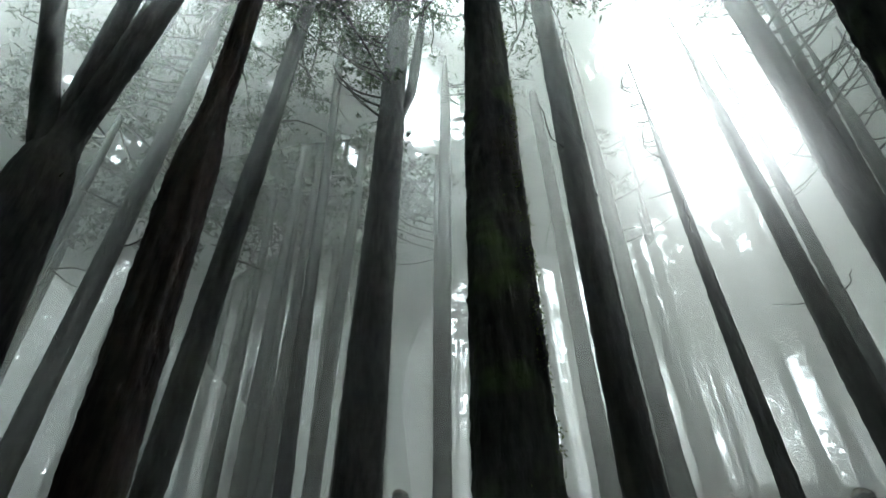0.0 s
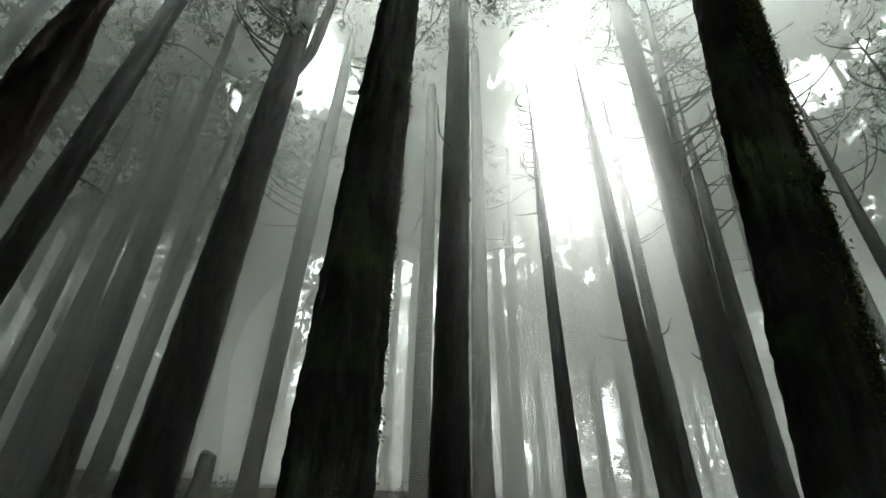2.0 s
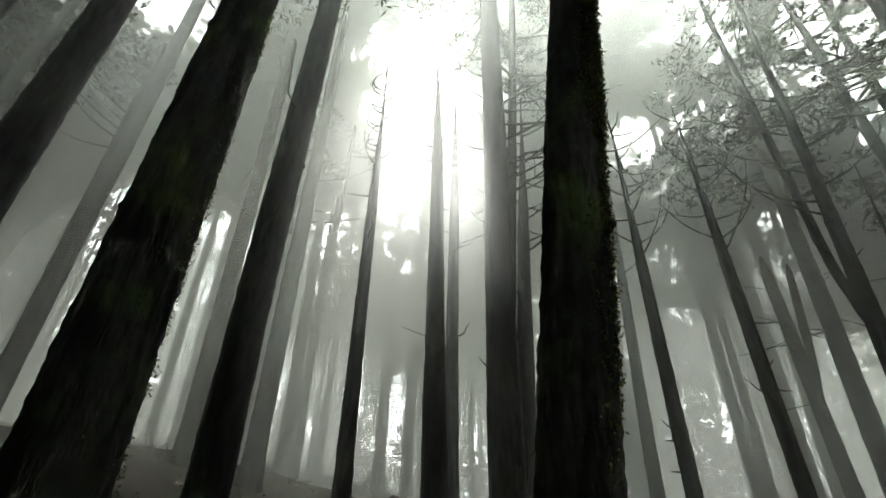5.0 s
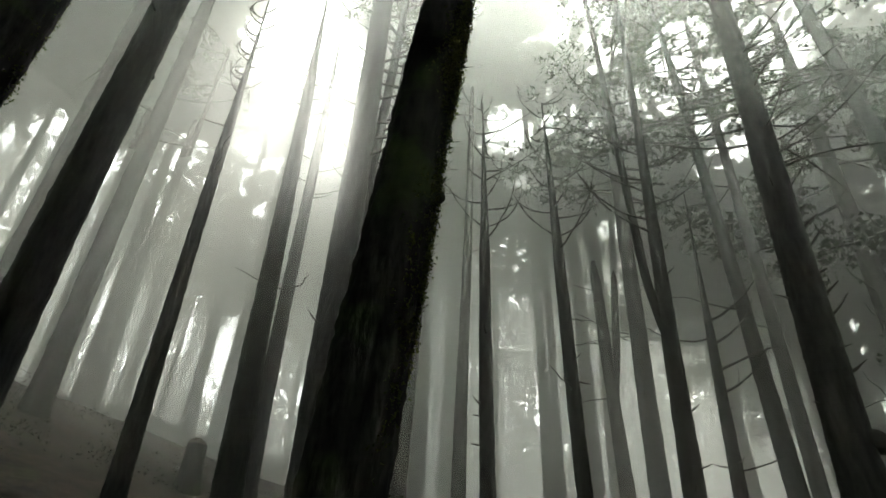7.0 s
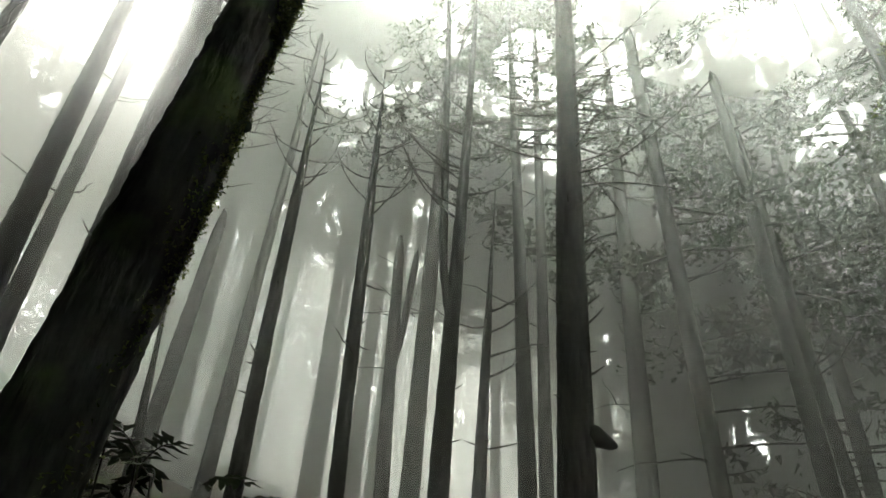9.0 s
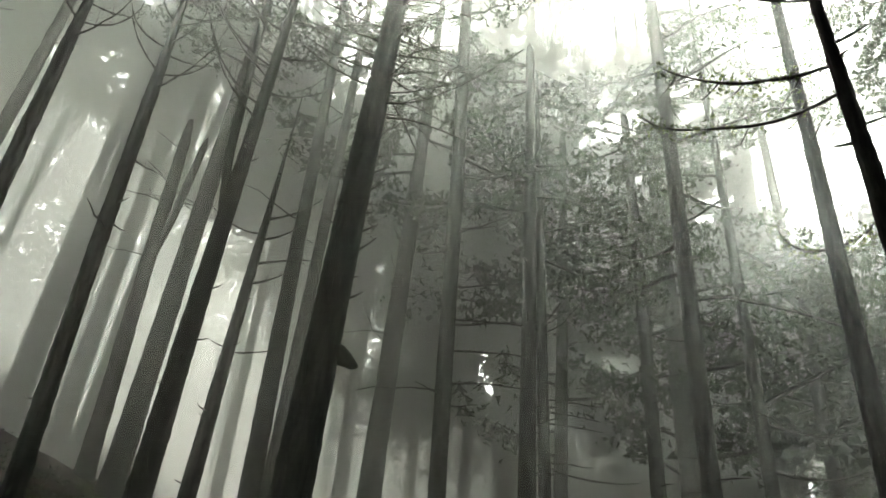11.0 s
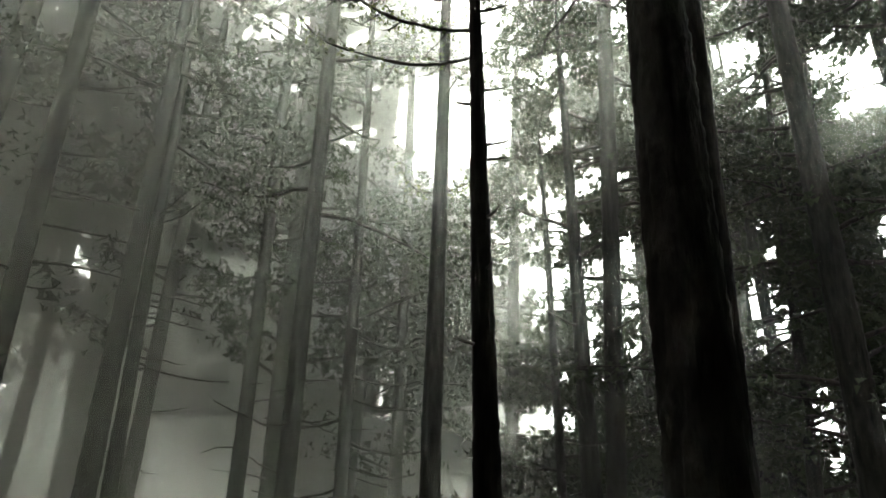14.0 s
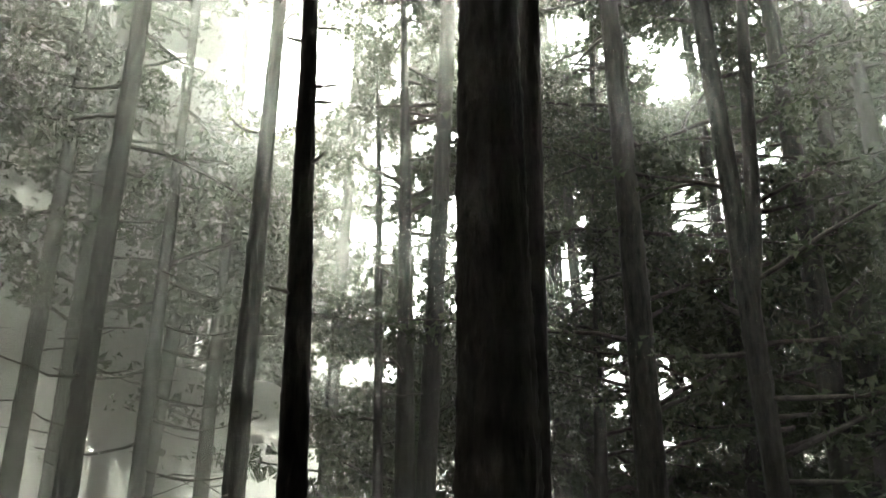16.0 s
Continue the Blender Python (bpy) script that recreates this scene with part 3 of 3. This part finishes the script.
for k in range(14):
    side(fan20, s20, 10.2 + k * 0.33, (RIGHT, RIGHT, LEFT)[k % 3], 1.7, 0.3, (0.4, -0.1, 0.8)[k % 3], 0.042, turn=((k * 0.43) % 1.0) - 0.5, twigs=4, seed=220 + k)
    side(bare67, s67, 8.9 + k * 0.27, (RIGHT, RIGHT, LEFT)[k % 3], 1.5, 0.35, (0.6, -0.1, 0.9)[k % 3], 0.036, turn=((k * 0.37) % 1.0) - 0.5, twigs=4, seed=620 + k)
for k in range(6):
    side(bare68, s68, 9.8 + k * 0.35, (RIGHT, LEFT)[k % 2], 1.1, 0.35, 0.6, 0.03, twigs=3, seed=640 + k)
for k in range(6):
    side(pale, s19, 9.0 + k * 0.5, RIGHT, 1.2, 0.2, 0.4, 0.05, turn=((k * 0.43) % 1.0) - 0.5, twigs=4, seed=240 + k)
# curled twigs of the snags
for k in range(14):
    side(thin, s16, 9.4 + k * 0.17, (LEFT, RIGHT, LEFT)[k % 3], (0.75, 0.35, 0.5)[k % 3], 0.3, (2.6, 0.8, 1.6)[k % 3], 0.032, turn=((k * 0.37) % 1.2) - 0.6, twigs=3, seed=260 + k)
for k in range(6):
    side(bare17, s17, 10.0 + k * 0.2, (RIGHT, LEFT)[k % 2], 0.5, 0.3, 0.6, 0.022, twigs=2, seed=280 + k)
    side(bare18, s18, 9.6 + k * 0.3, (RIGHT, LEFT)[k % 2], 0.7, 0.3, 0.5, 0.022, twigs=2, seed=290 + k)
for k in range(9):
    side(t10, s10, 13.0 + k * 0.3, LEFT, 2.2, 0.3, 0.8, 0.04, twigs=4, seed=300 + k)
    side(s=s9, root=t9, z=10.2 + k * 0.35, way=LEFT, length=1.4, rise=0.25, curl=1.0, thick=0.045, turn=((k * 0.3) % 0.8) - 0.4, twigs=3, seed=310 + k)
for k in range(3):
    side(t14, s14, 11.5 + k * 0.7, (RIGHT, LEFT)[k % 2], 1.5, 0.2, 0.6, 0.04, twigs=4, seed=320 + k)
side(r5, s5, 8.2, LEFT, 1.0, 0.5, 0.8, 0.03, seed=330)
# long side limbs lower down
side(t32, s32, 4.25, RIGHT, 0.75, 0.1, 0.4, 0.03, seed=340)
for k, z in enumerate((5.4, 5.75, 6.2, 6.6)):
    side(t32, s32, z, RIGHT, 1.0, 0.35, (0.8, -0.3, 0.9, 0.6)[k], 0.04, twigs=3, seed=341 + k)
for k, z in enumerate((4.3, 4.85, 5.3, 5.4, 6.0)):
    side(t38, s38, z, RIGHT, 1.3, 0.1, -0.15, 0.04, turn=0.2 * (k % 2), twigs=4, seed=350 + k)
side(t44b, s44b, 3.2, RIGHT, 1.4, -0.35, 0.45, 0.035, seed=360)
for k in range(3):
    side(t44b, s44b, 3.9 + 0.2 * k, RIGHT, 0.9, -0.1, -0.1, 0.03, twigs=2, seed=361 + k)
for k in range(13):
    side(t57, s57, -0.2 + k * 0.34, (RIGHT, RIGHT, LEFT)[k % 3], 1.25, -0.4, 0.75, 0.05, turn=((k * 0.3) % 0.6) - 0.3, twigs=3, seed=370 + k)
# moss on the thick near trunk, its twig and its knot
side(mossy, s21, 4.74, RIGHT, 0.22, 0.05, 0.0, 0.018, seed=401, steps=5, name="twig")


def moss_on(root, s, z0, z1, count, about, spread, size, seed):
    """Tufts of moss on one side of a trunk."""
    rng = np.random.default_rng(seed)
    o = Matrix.Translation(-root.location)
    right = math.atan2(-s.ty, -s.tx)
    tips = []
    for k in range(count):
        z = z0 + (z1 - z0) * rng.random() ** 0.8
        h = right + about + rng.normal(0, spread)
        if noise.noise(Vector((h * 1.5, z * 1.1, seed))) < -0.12:
            continue
        tips.append(s.mid(z) + Vector((math.cos(h), math.sin(h), 0)) * s.radius(z) * 1.0)
    ob = leaves("moss", [tuple(t) for t in tips], (0.016, 0.016, 0.024), size, 6, MOSS, rng, root, open_test=False)
    ob.data.transform(o)
    tagged(ob, kind="stuff")


moss_on(centre, s11, 2.4, 7.5, 900, 0.0, 0.5, 0.011, 7)
moss_on(mossy, s21, 1.8, 6.6, 4200, 0.1, 0.45, 0.0125, 5)
moss_on(mossy, s21, 4.2, 6.2, 2000, -0.3, 0.4, 0.0135, 6)
o = Matrix.Translation(-mossy.location)
way = Vector((-s21.tx, -s21.ty, 0))
v, f = tube([s21.mid(3.72) + way * x + Vector((0, 0, -x * 0.15)) for x in (0.11, 0.15, 0.175, 0.195, 0.21)], [0.06, 0.05, 0.04, 0.024, 0.008], 10, 0.3, 2.2)
part("knot", v, f, BARK_MOSS, mossy, o)
v, f = tube([s13.mid(7.7) - Vector((s13.tx, s13.ty, 0)) * x for x in (0.1, 0.17, 0.2, 0.22)], [0.06, 0.055, 0.035, 0.01], 10, 0.2, 1.2)
part("knot", v, f, BARK, t13, Matrix.Translation(-t13.location))


# ---- stumps and low plants ----
def stump(az, d, top_z, dia, label):
    x, y = at(az, d)
    z0 = lie(x, y)
    root = new("stump")
    root.location = (x, y, z0)
    tagged(root, label, "stump", "tree stumps")
    zs = np.linspace(-0.3, top_z - z0, 14)
    v, f = tube([(0, 0, z) for z in zs], [dia / 2 * (1 + 0.5 * math.exp(-max(z, 0) / 0.2)) * (1 - 0.06 * i / 14) for i, z in enumerate(zs)], 22, 0.14, az)
    part("bole", v, f, BARK_MOSS, root)
    h = top_z - z0
    v, f = tube([(0, 0, h - 0.01), (0, 0, h + 0.04), (0.01, 0, h + 0.08), (0.015, 0, h + 0.10)], [dia * 0.47, dia * 0.44, dia * 0.3, dia * 0.1], 22, 0.14, az)
    part("weathered_top", v, f, CUT, root)


stump(4.0, 12.0, 5.95, 0.32, "weathered upright stump on the hillside")
stump(-33.1, 11.0, 4.8, 0.32, "low mossy stump on the hillside")
stump(12.5, 10.0, 4.25, 0.34, "low dark stump by thick trunks")


def sprig(az, d, z0, stems_n, reach, seed, label):
    """A young shoot with pointed leaves."""
    rng = np.random.default_rng(seed)
    x, y = at(az, d)
    root = new("leafy_shoot")
    g = lie(x, y)
    root.location = (x, y, g)
    tagged(root, label, "plant", "leafy shoots")
    for k in range(stems_n):
        h = rng.uniform(0, 2 * math.pi)
        up = (z0 - g) * rng.uniform(0.8, 1.0)
        line = limb((0, 0, -0.05), h, up, 1.45, -0.1, 5, 0.03, rng)
        line += limb(line[-1], h, reach, 0.7, -1.0, 6, 0.05, rng)[1:]
        v, f = tube(line, [0.007 * (1 - 0.7 * i / len(line)) for i in range(len(line))], 5)
        part("stem", v, f, TWIG, root)
        for i in range(4, len(line)):
            for sgn in (-1, 1):
                p, a = Vector(line[i]), h + sgn * rng.uniform(0.6, 1.3)
                d1 = Vector((math.cos(a), math.sin(a), rng.uniform(-0.5, 0.25))).normalized()
                w = d1.cross(Vector((0, 0, 1))).normalized() * 0.022
                ln = rng.uniform(0.09, 0.13)
                n1 = Vector((0, 0, 0.012))
                vv = [p, p + d1 * ln * 0.35 + w + n1, p + d1 * ln * 0.7 + w * 0.7, p + d1 * ln, p + d1 * ln * 0.7 - w * 0.7, p + d1 * ln * 0.35 - w + n1]
                part("leaf", vv, [(0, 1, 2, 5), (2, 3, 4, 5)], LEAF, root)


sprig(-54.2, 3.45, 2.36, 4, 0.24, 3, "leafy shoots at the foot of a mossy trunk")
sprig(-56.6, 3.5, 2.36, 4, 0.28, 4, "leafy shoots at the foot of a mossy trunk")
sprig(-59.0, 3.6, 2.22, 3, 0.3, 8, "leafy shoots beside a mossy trunk")


def undergrowth():
    rng = np.random.default_rng(15)
    tips = []
    for k in range(5200):
        az, d = rng.uniform(-110, 60), rng.uniform(5, 34)
        x, y = at(az, d)
        if noise.noise(Vector((x * 0.35, y * 0.35, 1))) > -0.05:
            tips.append((x, y, lie(x, y) + rng.uniform(0.02, 0.22)))
    ob = leaves("undergrowth", tips, (0.16, 0.16, 0.06), 0.032, 16, LEAF, rng, open_test=False)
    tagged(ob, "low dark ferns and moss on the hillside", "undergrowth", kind="stuff")


undergrowth()

# ---- the rest of the wood ----
wood = np.random.default_rng(77)


def clear_of_sky(az, d):
    """The nearest bearing at which a trunk at that distance stands in no opening."""
    for k in range(24):
        b = az + (k + 1) // 2 * (0.7, -0.7)[k % 2]
        x, y = at(b, d)
        if not open_sky(np.array([(x, y, lie(x, y) + h) for h in range(1, 19)]), 1.05).any():
            return b
    return az


for k in range(120):
    az, d = wood.uniform(-180, 180), wood.uniform(14, 36)
    if k > 85:
        az, d = wood.uniform(-60, 40), wood.uniform(17, 32)
    x, y = at(az, d)
    blocked = open_sky(np.array([(x, y, lie(x, y) + h) for h in (2, 5, 8, 11, 14, 17)]), 1.1).any()
    if blocked:
        continue
    downhill = not -95 < az < 60
    tree(az, d, wood.uniform(0.22, 0.42), -0.012, wood.normal(0, 0.015), crown=0.3 if downhill else 0.58, full=1.1, reach=3.2, dead=2, leaf=0.13,
         label="far grey trunk fading into fog")
# dim trunks to the left, made tall and dense to shade the fog there
for k in range(12):
    d = wood.uniform(12, 20)
    tree(clear_of_sky(8 + 52 * (k + wood.uniform(0, 1)) / 12, d), d, wood.uniform(0.25, 0.4), -0.012, wood.normal(0, 0.015), top=wood.uniform(20, 23), crown=0.42, full=2.0, reach=3.4, dead=2, leaf=0.12,
         label="far grey trunk fading into fog")
# a taller belt added on the left to block sky light from the fog
for k in range(8):
    d = wood.uniform(17, 23)
    tree(clear_of_sky(4 + 52 * (k + wood.uniform(0, 1)) / 8, d), d, wood.uniform(0.3, 0.42), -0.012, wood.normal(0, 0.015), top=wood.uniform(25, 28), crown=0.4, full=2.2, reach=4.2, dead=2, leaf=0.17,
         label="far tall tree dim in the fog")
# tall crowns up the slope, added to shade the top of the fog
for k in range(8):
    d = wood.uniform(15.3, 18)
    tree(clear_of_sky(2 - 68 * (k + wood.uniform(0, 1)) / 8, d), d, wood.uniform(0.26, 0.36), -0.012, wood.normal(0, 0.012), top=wood.uniform(24, 26), crown=0.62, full=2.0, reach=4.0, dead=0, leaf=0.16,
         label="far tall tree dim in the fog")
for k in range(12):
    d = wood.uniform(13.2, 19)
    tree(clear_of_sky(-88 - 56 * (k + wood.uniform(0, 1)) / 12, d), d, wood.uniform(0.25, 0.4), -0.012, wood.normal(0, 0.015), crown=0.25, full=1.6, reach=3.6, dead=4, leaf=0.11,
         label="far dim tree with low dense branches")
for k in range(14):
    d = wood.uniform(11.5, 17)
    tree(clear_of_sky(-153 - 34 * (k + wood.uniform(0, 1)) / 14, d), d, wood.uniform(0.22, 0.34), -0.012, wood.normal(0, 0.015), crown=0.15, full=1.8, reach=3.2, dead=2, leaf=0.08,
         label="dark tree with dense low foliage")
for az, d, top in ((-25, 24, 12), (-28.5, 27, 12), (-31, 22, 10.5), (-35, 25, 12), (-39.5, 23, 12.5), (-79, 17, 15), (-82, 20, 15), (-85, 16, 14), (-87, 21, 15)):
    tree(az, d, 0.28, -0.012, 0.0, top=top, crown=0.5, full=1.6, reach=3.0, dead=2, leaf=0.11, label="far grey tree dim in the fog")
# unseen trees behind the clearing, added to block light from that side
for k in range(26):
    az, d = 68 + 98 * (k + wood.uniform(0, 1)) / 26, wood.uniform(4.5, 13)
    tree(az, d, wood.uniform(0.3, 0.5), -0.012, wood.normal(0, 0.015), crown=0.35, full=1.5, reach=3.4, dead=0, leaf=0.25, over=8 if d < 8 else 0, behind=True)


def far_woods():
    """The wooded slopes behind the trees that can be told apart."""
    parts = []
    for n, near, far, tall in ((44000, 33, 46, 20), (34000, 48, 62, 26)):
        az, d = wood.uniform(-180, 180, n), wood.uniform(near, far, n)
        x, y = -np.sin(np.radians(az)) * d, np.cos(np.radians(az)) * d
        # lowered ahead and at the far right to let more sky light in
        high = tall * np.where(np.abs(az + 28) < 24, 0.6, np.where(az < -138, 0.6, 1.0))
        z = np.array([lie(a, b) for a, b in zip(x, y)]) + wood.uniform(-1, 1, n) + high * wood.uniform(0, 1, n) ** 1.5
        # thinned uphill so that sky light brightens the fog between the trunks
        keep = np.where((az > -42) & (az < -10), 0.4, np.where((az > -76) & (az <= -42), 0.8, np.where(az > 65, 0.4, 1.0)))
        parts.append(np.stack([x, y, z], 1)[wood.random(n) < keep])
    ob = leaves("far_woods", np.concatenate(parts), (0.5, 0.5, 0.5), 0.26, 8, FAR_LEAF, wood, slim=0.6)
    tagged(ob, "far wooded slope, dim behind the fog", "woods", kind="stuff")


far_woods()


# ---- fog: nested see-through shells round the clearing stand in for haze ----
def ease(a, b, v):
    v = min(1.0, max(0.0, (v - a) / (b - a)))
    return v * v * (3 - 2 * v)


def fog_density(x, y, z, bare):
    """How opaque the fog is: full up the slope, thinned low down and to either side to imitate fog dimmed by shade."""
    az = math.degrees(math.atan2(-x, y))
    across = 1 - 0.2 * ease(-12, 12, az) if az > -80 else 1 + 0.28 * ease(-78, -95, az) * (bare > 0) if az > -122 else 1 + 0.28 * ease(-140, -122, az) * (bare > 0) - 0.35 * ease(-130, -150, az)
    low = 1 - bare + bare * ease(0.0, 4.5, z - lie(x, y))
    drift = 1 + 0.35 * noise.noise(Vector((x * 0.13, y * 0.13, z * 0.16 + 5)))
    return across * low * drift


def fog_shell(radius, height, square, opacity, halo):
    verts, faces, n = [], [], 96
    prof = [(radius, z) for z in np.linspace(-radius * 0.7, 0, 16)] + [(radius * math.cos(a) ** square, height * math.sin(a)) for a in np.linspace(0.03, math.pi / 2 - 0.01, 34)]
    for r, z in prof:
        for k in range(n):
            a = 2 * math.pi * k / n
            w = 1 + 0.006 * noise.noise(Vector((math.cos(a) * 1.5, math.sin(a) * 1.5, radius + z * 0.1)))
            # shells pushed outward down the slope, imitating the shade under the densest trees
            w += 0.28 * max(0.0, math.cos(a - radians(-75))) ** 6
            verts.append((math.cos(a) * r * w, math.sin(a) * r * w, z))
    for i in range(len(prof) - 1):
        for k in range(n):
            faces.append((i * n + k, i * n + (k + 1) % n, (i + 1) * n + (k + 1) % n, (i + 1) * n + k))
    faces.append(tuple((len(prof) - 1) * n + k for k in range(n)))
    # outer shells get a whiter colour, which brightens the far fog
    ob = mesh_object("fog_shell", verts, faces, fog_material(opacity, halo, 0.8 if radius < 14 else 0.93), smooth=True)
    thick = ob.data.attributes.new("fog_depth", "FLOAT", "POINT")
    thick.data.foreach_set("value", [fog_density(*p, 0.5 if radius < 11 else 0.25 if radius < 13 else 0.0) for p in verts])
    tagged(ob, "thin see-through shell standing in for pale grey fog between the trees", "fog", "banks of fog", "stuff")


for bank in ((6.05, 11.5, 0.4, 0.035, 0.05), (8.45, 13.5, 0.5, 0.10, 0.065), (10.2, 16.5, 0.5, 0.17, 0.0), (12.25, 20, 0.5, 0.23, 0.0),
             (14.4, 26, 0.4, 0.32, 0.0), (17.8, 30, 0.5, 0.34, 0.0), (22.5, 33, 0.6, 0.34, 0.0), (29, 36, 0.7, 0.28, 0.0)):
    fog_shell(*bank)
